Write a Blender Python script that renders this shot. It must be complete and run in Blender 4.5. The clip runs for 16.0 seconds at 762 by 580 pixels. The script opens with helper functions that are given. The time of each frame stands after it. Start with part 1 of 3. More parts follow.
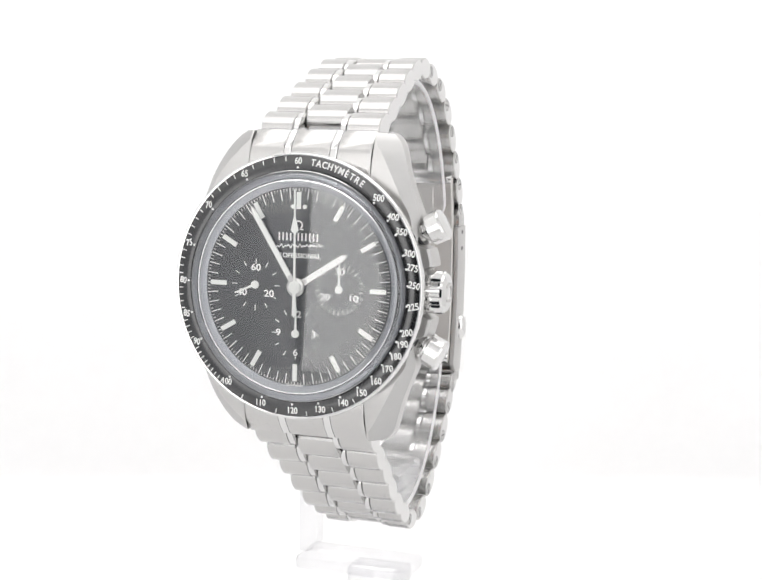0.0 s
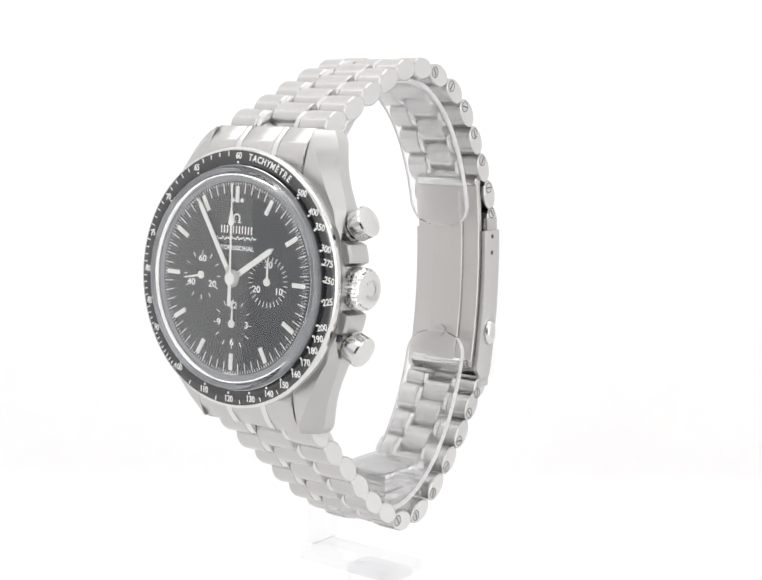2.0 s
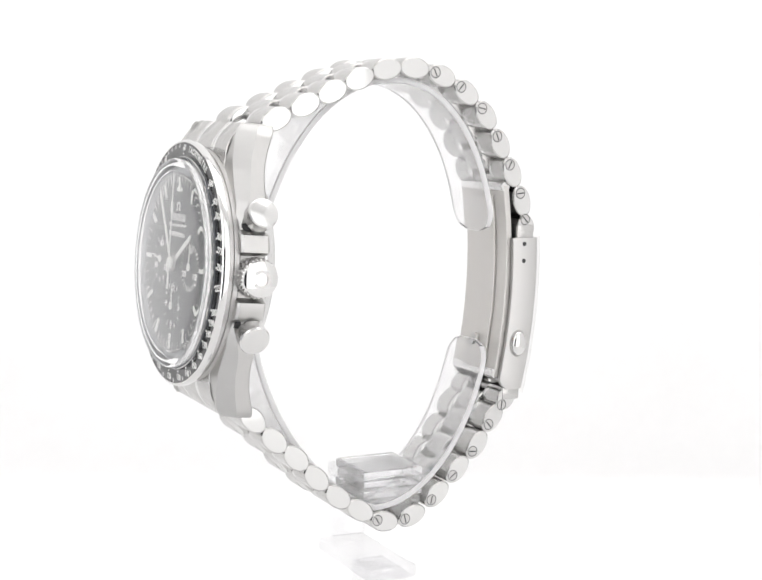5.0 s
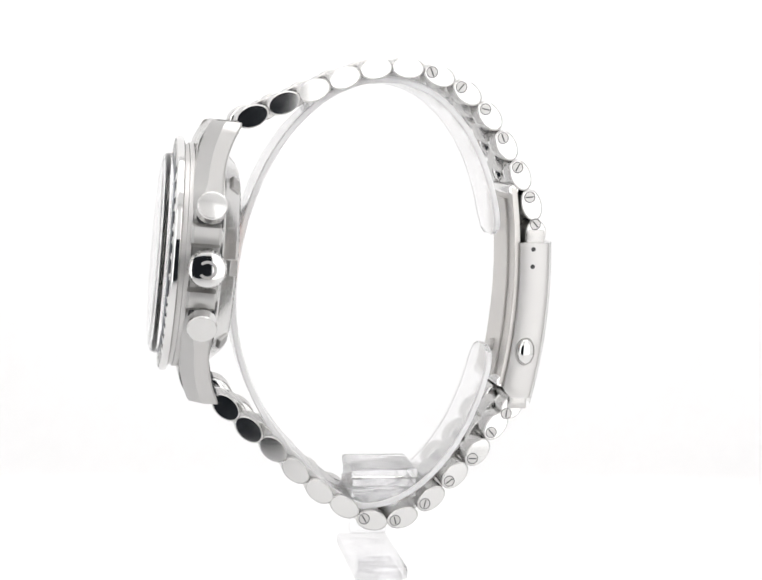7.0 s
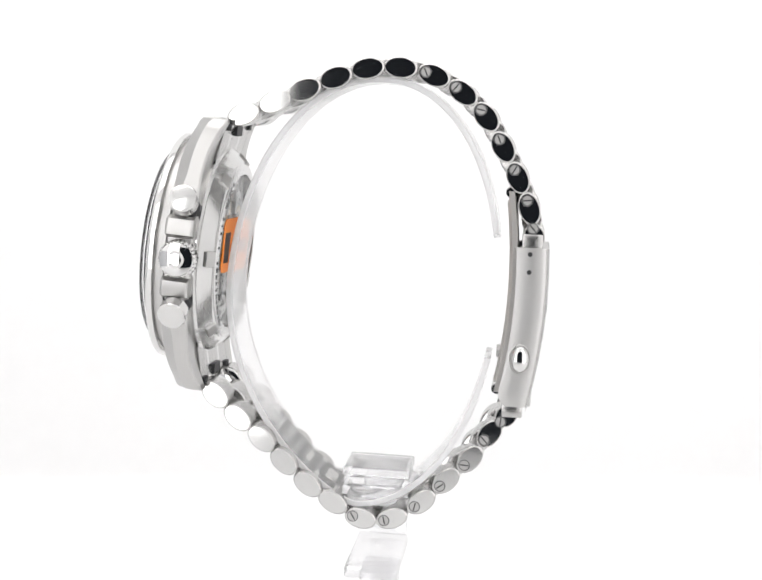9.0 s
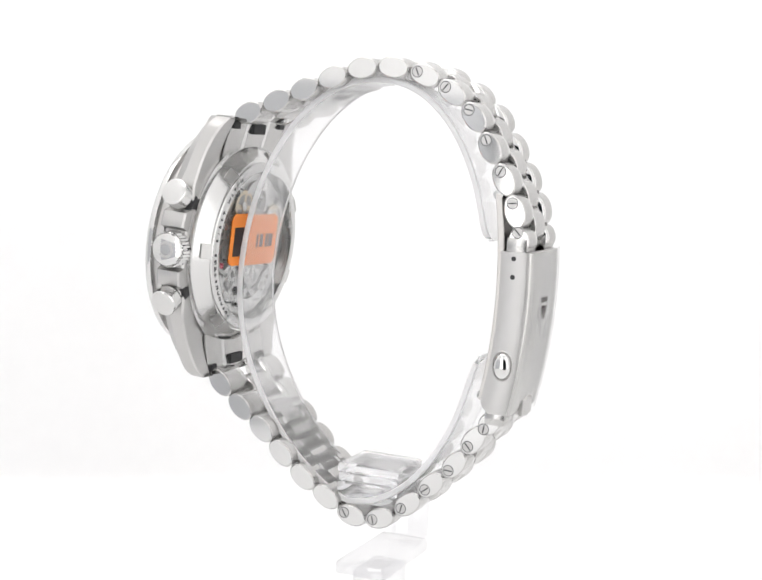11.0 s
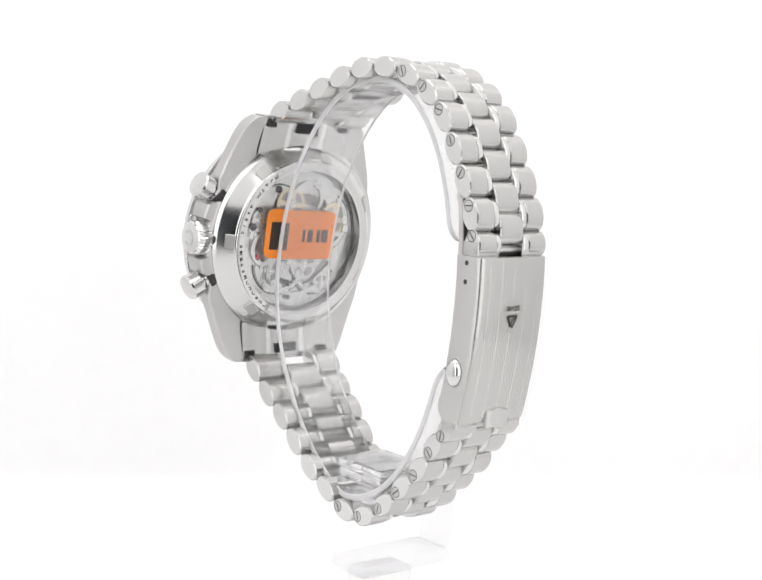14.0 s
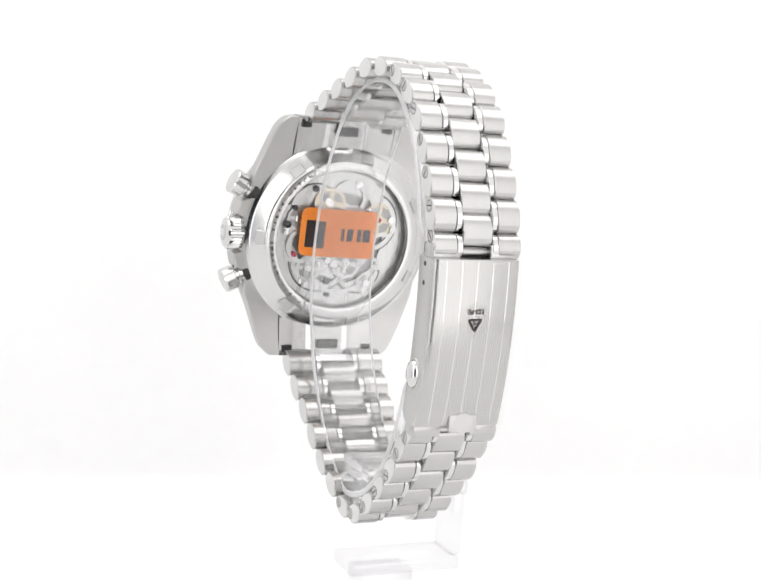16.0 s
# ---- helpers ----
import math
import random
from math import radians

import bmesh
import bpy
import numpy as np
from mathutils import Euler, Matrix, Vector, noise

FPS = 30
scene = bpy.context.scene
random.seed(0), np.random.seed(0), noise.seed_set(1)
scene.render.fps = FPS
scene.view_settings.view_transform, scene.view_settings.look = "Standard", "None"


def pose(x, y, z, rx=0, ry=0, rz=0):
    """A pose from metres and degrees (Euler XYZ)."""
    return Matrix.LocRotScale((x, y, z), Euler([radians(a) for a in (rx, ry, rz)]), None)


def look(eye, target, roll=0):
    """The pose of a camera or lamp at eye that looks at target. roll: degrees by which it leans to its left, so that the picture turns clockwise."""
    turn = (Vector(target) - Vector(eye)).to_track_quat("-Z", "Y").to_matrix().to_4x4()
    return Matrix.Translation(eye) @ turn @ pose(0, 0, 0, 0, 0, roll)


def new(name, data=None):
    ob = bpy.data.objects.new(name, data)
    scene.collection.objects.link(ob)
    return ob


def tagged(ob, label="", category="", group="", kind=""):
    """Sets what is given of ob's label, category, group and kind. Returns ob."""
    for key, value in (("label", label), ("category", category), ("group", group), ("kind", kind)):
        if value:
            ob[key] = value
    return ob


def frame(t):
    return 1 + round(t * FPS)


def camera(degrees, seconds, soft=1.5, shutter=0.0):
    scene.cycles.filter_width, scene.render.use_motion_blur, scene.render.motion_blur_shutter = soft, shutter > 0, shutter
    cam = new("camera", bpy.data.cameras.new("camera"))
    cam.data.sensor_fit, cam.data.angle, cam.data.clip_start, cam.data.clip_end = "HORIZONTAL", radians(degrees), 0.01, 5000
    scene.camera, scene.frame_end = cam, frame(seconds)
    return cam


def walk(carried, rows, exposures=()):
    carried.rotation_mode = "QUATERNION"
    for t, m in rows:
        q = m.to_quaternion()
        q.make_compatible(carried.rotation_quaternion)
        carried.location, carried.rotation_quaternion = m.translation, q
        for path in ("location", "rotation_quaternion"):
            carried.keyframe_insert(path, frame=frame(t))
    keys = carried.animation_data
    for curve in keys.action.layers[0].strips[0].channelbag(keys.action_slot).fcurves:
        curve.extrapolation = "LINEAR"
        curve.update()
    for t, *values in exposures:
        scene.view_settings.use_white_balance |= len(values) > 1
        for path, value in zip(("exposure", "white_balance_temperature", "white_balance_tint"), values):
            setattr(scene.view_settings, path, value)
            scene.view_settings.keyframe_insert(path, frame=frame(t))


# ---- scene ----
# One wristwatch on a clear stand turns on its spot inside a small white light box.
CAM_H = 0.118
cam = camera(30.81, 16.0, soft=1.7)
EYE = Vector((0.0, -0.2436, CAM_H))
VIEW = look(EYE, EYE + Vector((-0.00795, 0.98715, -0.15961)), 2.46)
walk(cam, [(0, VIEW), (16, VIEW)], [(0, -0.1), (16, -0.1)])

# ---- world and lamps ----
world = bpy.data.worlds.new("dim_room")
world.use_nodes = True
world.node_tree.nodes["Background"].inputs[0].default_value = (0.016, 0.018, 0.022, 1)
world.node_tree.nodes["Background"].inputs[1].default_value = 1.0
scene.world = world


def area_lamp(name, m, sx, sy, watts, colour):
    lamp = bpy.data.lights.new(name, "AREA")
    lamp.shape, lamp.size, lamp.size_y, lamp.energy, lamp.color = "RECTANGLE", sx, sy, watts, colour
    ob = new(name, lamp)
    ob.matrix_world = m
    return ob


BOX = pose(0, 0, 0, 0, 0, 8)      # the light box stands a little askew
area_lamp("led_panel_light", BOX @ pose(0, -0.02, 0.397), 0.48, 0.22, 0.58, (1.0, 0.985, 0.975))
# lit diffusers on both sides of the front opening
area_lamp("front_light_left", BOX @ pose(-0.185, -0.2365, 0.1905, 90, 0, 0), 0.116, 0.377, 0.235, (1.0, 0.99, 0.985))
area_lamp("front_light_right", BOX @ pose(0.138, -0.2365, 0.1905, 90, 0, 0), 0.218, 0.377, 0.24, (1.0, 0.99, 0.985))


# ---- materials ----
def material(name, colour, rough=0.5, metal=0.0, grain=(0, 0, 0), amount=0.0, bump=0.0, spread=0.0, brushed_along=0.0, **more):
    """A principled material; grain: noise scale per axis (per metre), amount: roughness swing, spread: colour swing,
    brushed_along: how far the gloss is drawn out across the watch by brush lines that run along the bracelet."""
    mat = bpy.data.materials.new(name)
    mat.use_nodes = True
    nt = mat.node_tree
    b = nt.nodes["Principled BSDF"]
    b.inputs["Base Color"].default_value = (*colour, 1)
    b.inputs["Roughness"].default_value = rough
    b.inputs["Metallic"].default_value = metal
    for key, value in more.items():
        b.inputs[key.replace("_", " ")].default_value = value
    if brushed_along:
        tg = nt.nodes.new("ShaderNodeTangent")
        tg.direction_type, tg.axis = "RADIAL", "X"
        nt.links.new(tg.outputs[0], b.inputs["Tangent"])
        b.inputs["Anisotropic"].default_value = brushed_along
        b.inputs["Anisotropic Rotation"].default_value = 0.25
    if any(grain):
        co = nt.nodes.new("ShaderNodeTexCoord")
        mp = nt.nodes.new("ShaderNodeMapping")
        mp.inputs["Scale"].default_value = grain
        nz = nt.nodes.new("ShaderNodeTexNoise")
        nz.inputs["Scale"].default_value = 1.0
        nz.inputs["Detail"].default_value = 4.0
        nt.links.new(co.outputs["Object"], mp.inputs[0])
        nt.links.new(mp.outputs[0], nz.inputs["Vector"])
        rg = nt.nodes.new("ShaderNodeMapRange")
        rg.inputs[3].default_value, rg.inputs[4].default_value = rough - amount, rough + amount
        nt.links.new(nz.outputs[0], rg.inputs[0])
        nt.links.new(rg.outputs[0], b.inputs["Roughness"])
        if spread:
            big = nt.nodes.new("ShaderNodeTexNoise")
            big.inputs["Scale"].default_value = 260.0
            nt.links.new(co.outputs["Object"], big.inputs["Vector"])
            add = nt.nodes.new("ShaderNodeMath")
            add.operation = "ADD"
            nt.links.new(nz.outputs[0], add.inputs[0])
            nt.links.new(big.outputs[0], add.inputs[1])
            mx = nt.nodes.new("ShaderNodeMapRange")
            mx.inputs[1].default_value, mx.inputs[2].default_value = 0.6, 1.4
            mx.inputs[3].default_value, mx.inputs[4].default_value = 1 - spread, 1 + spread
            nt.links.new(add.outputs[0], mx.inputs[0])
            sc = nt.nodes.new("ShaderNodeVectorMath")
            sc.operation = "SCALE"
            sc.inputs[0].default_value = colour
            nt.links.new(mx.outputs[0], sc.inputs[3])
            nt.links.new(sc.outputs[0], b.inputs["Base Color"])
        if bump:
            bp = nt.nodes.new("ShaderNodeBump")
            bp.inputs["Strength"].default_value = bump
            bp.inputs["Distance"].default_value = 0.00003
            nt.links.new(nz.outputs[0], bp.inputs["Height"])
            nt.links.new(bp.outputs[0], b.inputs["Normal"])
    return mat


def glossy_pane(name, head_on, rough=0.0, tint=(1, 1, 1)):
    """A thin clear pane: clear through, with a glossy coat that grows towards grazing angles."""
    mat = bpy.data.materials.new(name)
    mat.use_nodes = True
    nt = mat.node_tree
    nt.nodes.remove(nt.nodes["Principled BSDF"])
    tr, gl = nt.nodes.new("ShaderNodeBsdfTransparent"), nt.nodes.new("ShaderNodeBsdfGlossy")
    tr.inputs[0].default_value = (*tint, 1)
    gl.inputs["Roughness"].default_value = rough
    fr, mix = nt.nodes.new("ShaderNodeLayerWeight"), nt.nodes.new("ShaderNodeMixShader")
    fr.inputs[0].default_value = 0.5
    up, ad = nt.nodes.new("ShaderNodeMath"), nt.nodes.new("ShaderNodeMath")
    up.operation, ad.operation = "POWER", "MULTIPLY_ADD"
    up.inputs[1].default_value = 5.0
    ad.inputs[1].default_value, ad.inputs[2].default_value = 1 - head_on, head_on
    nt.links.new(fr.outputs["Facing"], up.inputs[0])
    nt.links.new(up.outputs[0], ad.inputs[0])
    nt.links.new(ad.outputs[0], mix.inputs[0])
    nt.links.new(tr.outputs[0], mix.inputs[1])
    nt.links.new(gl.outputs[0], mix.inputs[2])
    nt.links.new(mix.outputs[0], nt.nodes["Material Output"].inputs[0])
    return mat


def clear_plastic(name, rough, haze, through_haze):
    """Clear cast plastic that bends the light, with a little milky haze."""
    mat = material(name, (0.99, 0.99, 0.995), rough, IOR=1.49, Transmission_Weight=1.0)
    nt = mat.node_tree
    df, tl, mix, milk = (nt.nodes.new("ShaderNode" + n) for n in ("BsdfDiffuse", "BsdfTranslucent", "MixShader", "MixShader"))
    df.inputs[0].default_value = tl.inputs[0].default_value = (0.98, 0.98, 0.985, 1)
    nt.links.new(df.outputs[0], milk.inputs[1])
    nt.links.new(tl.outputs[0], milk.inputs[2])
    milk.inputs[0].default_value = through_haze
    mix.inputs[0].default_value = haze
    nt.links.new(nt.nodes["Principled BSDF"].outputs[0], mix.inputs[1])
    nt.links.new(milk.outputs[0], mix.inputs[2])
    nt.links.new(mix.outputs[0], nt.nodes["Material Output"].inputs[0])
    return mat


STEEL = (0.51, 0.504, 0.495)
brushed = material("brushed_steel", STEEL, 0.22, 1, (15000, 300, 300), 0.04, 0.03, 0.025, 0.85)
brushed_side = material("brushed_side_steel", STEEL, 0.34, 1, (400, 7000, 400), 0.06, 0.06, 0.03)
polished = material("polished_steel", (0.66, 0.657, 0.65), 0.07, 1, (400, 400, 400), 0.03)
satin = material("satin_steel", (0.56, 0.553, 0.545), 0.42, 1, (300, 6000, 300), 0.05, 0.05)
lug_bevel = material("soft_brushed_bevel", (0.44, 0.437, 0.432), 0.34, 1, (500, 500, 7000), 0.06, 0.05, 0.03)
pusher_steel = material("worn_polished_steel", (0.62, 0.617, 0.61), 0.16, 1, (900, 900, 900), 0.04)
inner_steel = material("fine_blasted_steel", (0.58, 0.565, 0.545), 0.4, 1, (900, 900, 900), 0.05, 0.04)
# dark copy of the steel, paints shade beside levers and round screw heads
shade_steel = material("painted_shade_steel", (0.16, 0.16, 0.16), 0.4, 1)
# near-black: paints shade in gaps, slots and holes; also letters and some screws
dark_gap = material("shade_and_detail_black", (0.03, 0.03, 0.032), 0.6)
ceramic = material("black_bezel_insert", (0.012, 0.012, 0.013), 0.2, 0, (300, 300, 300), 0.03, IOR=1.85)
dial_black = material("matt_black_dial", (0.026, 0.028, 0.032), 0.3, 0, (700, 700, 700), 0.02, 0.0, 0.06)
subdial_black = material("grooved_black_subdial", (0.023, 0.025, 0.029), 0.3, 0, (700, 700, 700), 0.02)
white_print = material("white_print", (0.9, 0.9, 0.885), 0.6)
lume = material("white_lume", (0.84, 0.85, 0.82), 0.55)
flange_mat = material("grey_flange", (0.26, 0.27, 0.29), 0.3, 0.7, (200, 200, 200), 0.02)
crystal_mat = material("domed_crystal", (1, 1, 1), 0.0, IOR=1.6, Transmission_Weight=1.0)
pane_mat = glossy_pane("caseback_pane", 0.09, 0.08)
skin_mat = glossy_pane("protective_film", 0.05, 0.12, (0.99, 0.99, 0.985))
film_mat = glossy_pane("clear_film", 0.06, 0.25, (0.97, 0.97, 0.965))
acrylic = clear_plastic("clear_acrylic", 0.07, 0.065, 0.3)
acrylic_block = clear_plastic("ridged_acrylic", 0.03, 0.14, 0.3)
acrylic_base = glossy_pane("clear_base_acrylic", 0.12, 0.04, (0.98, 0.98, 0.985))
acrylic_edge = clear_plastic("cut_acrylic_edge", 0.3, 0.75, 0.25)
orange = material("orange_sticker", (0.93, 0.27, 0.03), 0.5, 0, (900, 900, 900), 0.06, 0.0, 0.05)
ink = material("dark_ink", (0.03, 0.02, 0.02), 0.6)
plate_mat = material("movement_plate", (0.64, 0.64, 0.633), 0.3, 1, (3000, 300, 300), 0.1, 0.2, 0.08)
# darker plate metal: the shade between bridges and spokes is in its colour
plate_shade = material("movement_gap_shade", (0.36, 0.36, 0.355), 0.4, 0.9, (900, 900, 900), 0.1)
brass = material("gilt_wheel", (0.66, 0.585, 0.46), 0.3, 1, (900, 900, 900), 0.08)
jewel = material("ruby_jewel", (0.45, 0.04, 0.08), 0.15)
white_card = material("white_box_lining", (0.92, 0.92, 0.922), 0.85, 0, (40, 40, 40), 0.05, 0.0, 0.01)
# for the added panel at the left that greys the reflections
grey_card = material("grey_dimming_card", (0.56, 0.57, 0.59), 0.9, 0, (700, 700, 700), 0.05, 0.1, 0.08)

# ---- mesh helpers (millimetres in, metres out) ----
MM = Matrix.Scale(0.001, 4)


def part(name, bm, mat, parent=None, label="", m=None, smooth=40):
    """Links a bmesh drawn in millimetres as one mesh object under a thing or a part."""
    if m is not None:
        bm.transform(m)
    bm.transform(MM)
    bmesh.ops.recalc_face_normals(bm, faces=bm.faces)
    me = bpy.data.meshes.new(name)
    bm.to_mesh(me)
    bm.free()
    me.materials.append(mat)
    if smooth:
        for poly in me.polygons:
            poly.use_smooth = True
        me.set_sharp_from_angle(angle=radians(smooth))
    ob = new(name, me)
    ob.parent = parent
    return tagged(ob, label)


def join(*bms):
    out = bms[0]
    for b in bms[1:]:
        me = bpy.data.meshes.new("t")
        b.to_mesh(me)
        b.free()
        out.from_mesh(me)
        bpy.data.meshes.remove(me)
    return out


def lathe(profile, seg=96, close=False):
    """Turns (radius, depth) pairs about the y axis."""
    bm = bmesh.new()
    rings = []
    for r, y in profile:
        if r < 1e-6:
            rings.append([bm.verts.new((0, y, 0))])
        else:
            rings.append([bm.verts.new((r * math.sin(2 * math.pi * i / seg), y, r * math.cos(2 * math.pi * i / seg))) for i in range(seg)])
    pairs = list(zip(rings, rings[1:])) + ([(rings[-1], rings[0])] if close else [])
    for a, b in pairs:
        for i in range(seg):
            j = (i + 1) % seg
            if len(a) == 1 and len(b) == 1:
                continue
            if len(a) == 1:
                bm.faces.new((a[0], b[i], b[j]))
            elif len(b) == 1:
                bm.faces.new((a[i], a[j], b[0]))
            else:
                bm.faces.new((a[i], a[j], b[j], b[i]))
    return bm


def loft(sections, closed_ends=True, loop=False):
    """Joins equal rings of points into a skin."""
    bm = bmesh.new()
    rings = [[bm.verts.new(p) for p in s] for s in sections]
    n = len(rings[0])
    for a, b in list(zip(rings, rings[1:])) + ([(rings[-1], rings[0])] if loop else []):
        for i in range(n):
            bm.faces.new((a[i], a[(i + 1) % n], b[(i + 1) % n], b[i]))
    if closed_ends and not loop:
        bm.faces.new(rings[0])
        bm.faces.new(rings[-1])
    return bm


def slab(x0, x1, y0, y1, z0, z1, bevel=0.0, seg=2):
    bm = bmesh.new()
    bmesh.ops.create_cube(bm, size=1, matrix=Matrix.LocRotScale(((x0 + x1) / 2, (y0 + y1) / 2, (z0 + z1) / 2), None, (x1 - x0, y1 - y0, z1 - z0)))
    if bevel:
        bmesh.ops.bevel(bm, geom=list(bm.edges), offset=bevel, segments=seg, affect="EDGES", profile=0.5)
    return bm


def plate(outline, y0, y1):
    """A flat piece in the xz plane between two depths."""
    return loft([[(x, y0, z) for x, z in outline], [(x, y1, z) for x, z in outline]])


def disc(r, y0, y1, cx=0.0, cz=0.0, seg=24):
    return plate([(cx + r * math.sin(2 * math.pi * i / seg), cz + r * math.cos(2 * math.pi * i / seg)) for i in range(seg)], y0, y1)


def bar(angle, r0, r1, w0, w1, y0, y1, cx=0.0, cz=0.0):
    """A bar that points from the centre at a clockwise angle from twelve."""
    a = radians(angle)
    d, s = (math.sin(a), math.cos(a)), (math.cos(a), -math.sin(a))
    pts = [(r0, -w0), (r1, -w1), (r1, w1), (r0, w0)]
    return plate([(cx + d[0] * r + s[0] * w / 2, cz + d[1] * r + s[1] * w / 2) for r, w in pts], y0, y1)


def rounded_rect(w, h, r, seg=6):
    out = []
    for cx, cz, a0 in ((w / 2 - r, h / 2 - r, 0), (-w / 2 + r, h / 2 - r, 90), (-w / 2 + r, -h / 2 + r, 180), (w / 2 - r, -h / 2 + r, 270)):
        for i in range(seg + 1):
            a = radians(a0 + 90 * i / seg)
            out.append((cx + r * math.cos(a), cz + r * math.sin(a)))
    return out


def lettering(text, size, m, depth=0.02):
    """Letters of the built-in font, size in millimetres, centred, facing -y, placed by m."""
    cu = bpy.data.curves.new("t", "FONT")
    cu.body, cu.size, cu.align_x, cu.align_y, cu.extrude, cu.resolution_u, cu.offset = text, size, "CENTER", "CENTER", depth, 3, 0.018 * size
    ob = bpy.data.objects.new("t", cu)
    scene.collection.objects.link(ob)
    me = bpy.data.meshes.new_from_object(ob.evaluated_get(bpy.context.evaluated_depsgraph_get()))
    bm = bmesh.new()
    bm.from_mesh(me)
    bpy.data.objects.remove(ob)
    bpy.data.meshes.remove(me)
    bm.transform(m @ pose(0, 0, 0, 90, 0, 0))
    return bm


# ---- the light box ----
def box_panel(name, x0, x1, y0, y1, z0, z1, mat=white_card, label=""):
    ob = part(name, slab(x0, x1, y0, y1, z0, z1), mat, None, label, smooth=0)
    ob.matrix_world = BOX
    return tagged(ob, label, kind="structure")


def sweep_floor():
    """Floor and back wall in one sheet with a soft bend between them."""
    bm = bmesh.new()
    prof = [(-262, 0)]
    r, yb = 7.0, 126.0
    for i in range(9):
        a = radians(90 * i / 8)
        prof.append((yb - r + r * math.sin(a), r - r * math.cos(a)))
    prof.append((yb, 400))
    prof2 = [(yb + 3, 400), (yb + 3, -3), (-262, -3)]
    secs = [[(x, y, z) for y, z in prof + prof2] for x in (-250, 250)]
    return loft(secs)


floor = part("floor", sweep_floor(), white_card, None, "", smooth=30)
floor.matrix_world = BOX
tagged(floor, "seamless white card sweep of the light box floor", kind="structure")
box_panel("wall_left", -253, -250, -60, 155, 0, 400, label="white side lining of the light box")
# unseen grey panel, added so dial and link ends reflect less light here
box_panel("side_dimmer", -253, -250, -262, -60, 0, 130, grey_card, label="unseen grey panel added to dim reflections from the left")
box_panel("wall_left_front", -253, -250, -262, -60, 130, 400, label="white side lining above the added grey panel")
box_panel("wall_right", 250, 253, -262, 155, 0, 400, label="white side lining of the light box")
box_panel("ceiling", -253, 253, -262, 155, 400, 403, label="white top lining with the lamp panel")
# front with the opening for the lens
box_panel("wall_front_left", -246, -124, -240, -237, 0, 400, label="white front flap of the light box")
box_panel("wall_front_right", 26, 250, -240, -237, 0, 400, label="white front flap of the light box")
box_panel("wall_front_top", -124, 26, -240, -237, 175, 400, label="white front flap above the opening")

# ---- the watch ----
HEAD = pose(0.6, -39.8, 6.6, -3.7, 0, 0)       # the case on the bracelet, in millimetres
BEZEL = HEAD @ pose(-0.35, 0, 0)
watch = tagged(new("wristwatch"), "steel chronograph wristwatch with black dial, closed on a clear stand", "watch")


def lug_side(sign):
    """One flank of the case from lug tip to lug tip, with a broad polished bevel."""
    secs = []
    n = 72
    for i in range(n + 1):
        z = -23.6 + 47.2 * i / n
        a = abs(z)
        if a < 9:
            x = math.sqrt(20.8 ** 2 - a * a)
            if sign > 0:
                x = 18.9 if a < 3.7 else min(x, 20.3)
        else:
            u = (a - 9) / 14.6
            x = math.sqrt(20.8 ** 2 - 81) - 5.85 * u ** 1.9 - 0.6 * u * (1 - u)
            if sign > 0:
                x -= 1.2 * math.sin(math.pi * min(1, u * 1.1)) if u < 0.9 else 0.0
        if sign > 0 and 6.9 < a < 12.4:
            x = min(x, 17.8)
        if a > 20.5:
            x -= 0.5 * ((a - 20.5) / 3.1) ** 2
        bend = max(0.0, (a - 14) / 9.6)
        yf = 2.8 + 2.2 * bend ** 2
        yb = 7.5 + 2.7 * bend ** 2
        k = min(1.0, max(0.0, (a - 6) / 9))
        k = k * k * (3 - 2 * k)
        ins, dep = 0.35 + 1.3 * k + 2.2 * bend ** 1.5, 0.4 + 1.8 * k
        xi = 10.15
        if a > 23.2:                            # eased lug ends
            e = (a - 23.2) / 0.4
            yf += 0.25 * e * e
            yb -= 0.25 * e * e
            x -= 0.15 * e * e
        ins = min(ins, x - xi - 0.25)
        secs.append([(sign * px, py, z) for px, py in (
            (xi, yf), (x - ins, yf), (x, yf + dep), (x, yb - 0.3), (x - 0.3, yb), (xi, yb))])
    return secs


def build_case():
    case = part("case", lathe([(0, 3.0), (17.2, 3.0), (18.6, 2.7), (18.9, 3.0), (18.9, 7.4), (18.6, 7.6), (0, 7.6)], 128), brushed_side, watch,
                "brushed steel case with twisted lugs", HEAD)
    for sign, nm in ((1, "case_flank"), (-1, "case_flank")):
        secs = lug_side(sign)
        fl = part(nm, loft(secs), brushed_side, case, "brushed flank with a polished bevel", HEAD, 25)
        fl.data.materials.append(lug_bevel)
        inv = HEAD.inverted()
        for poly in fl.data.polygons:
            n = inv.to_3x3() @ poly.normal
            if n.y < -0.25 and abs(n.x) > 0.25:
                poly.material_index = 1
    # recessed steps round the bezel seat
    part("bezel_seat", lathe([(18.2, 2.95), (19.4, 2.95), (19.4, 2.2), (19.1, 2.1), (19.1, 1.38), (18.2, 1.38)], 128, True), satin, case, m=HEAD)
    return case


case = build_case()


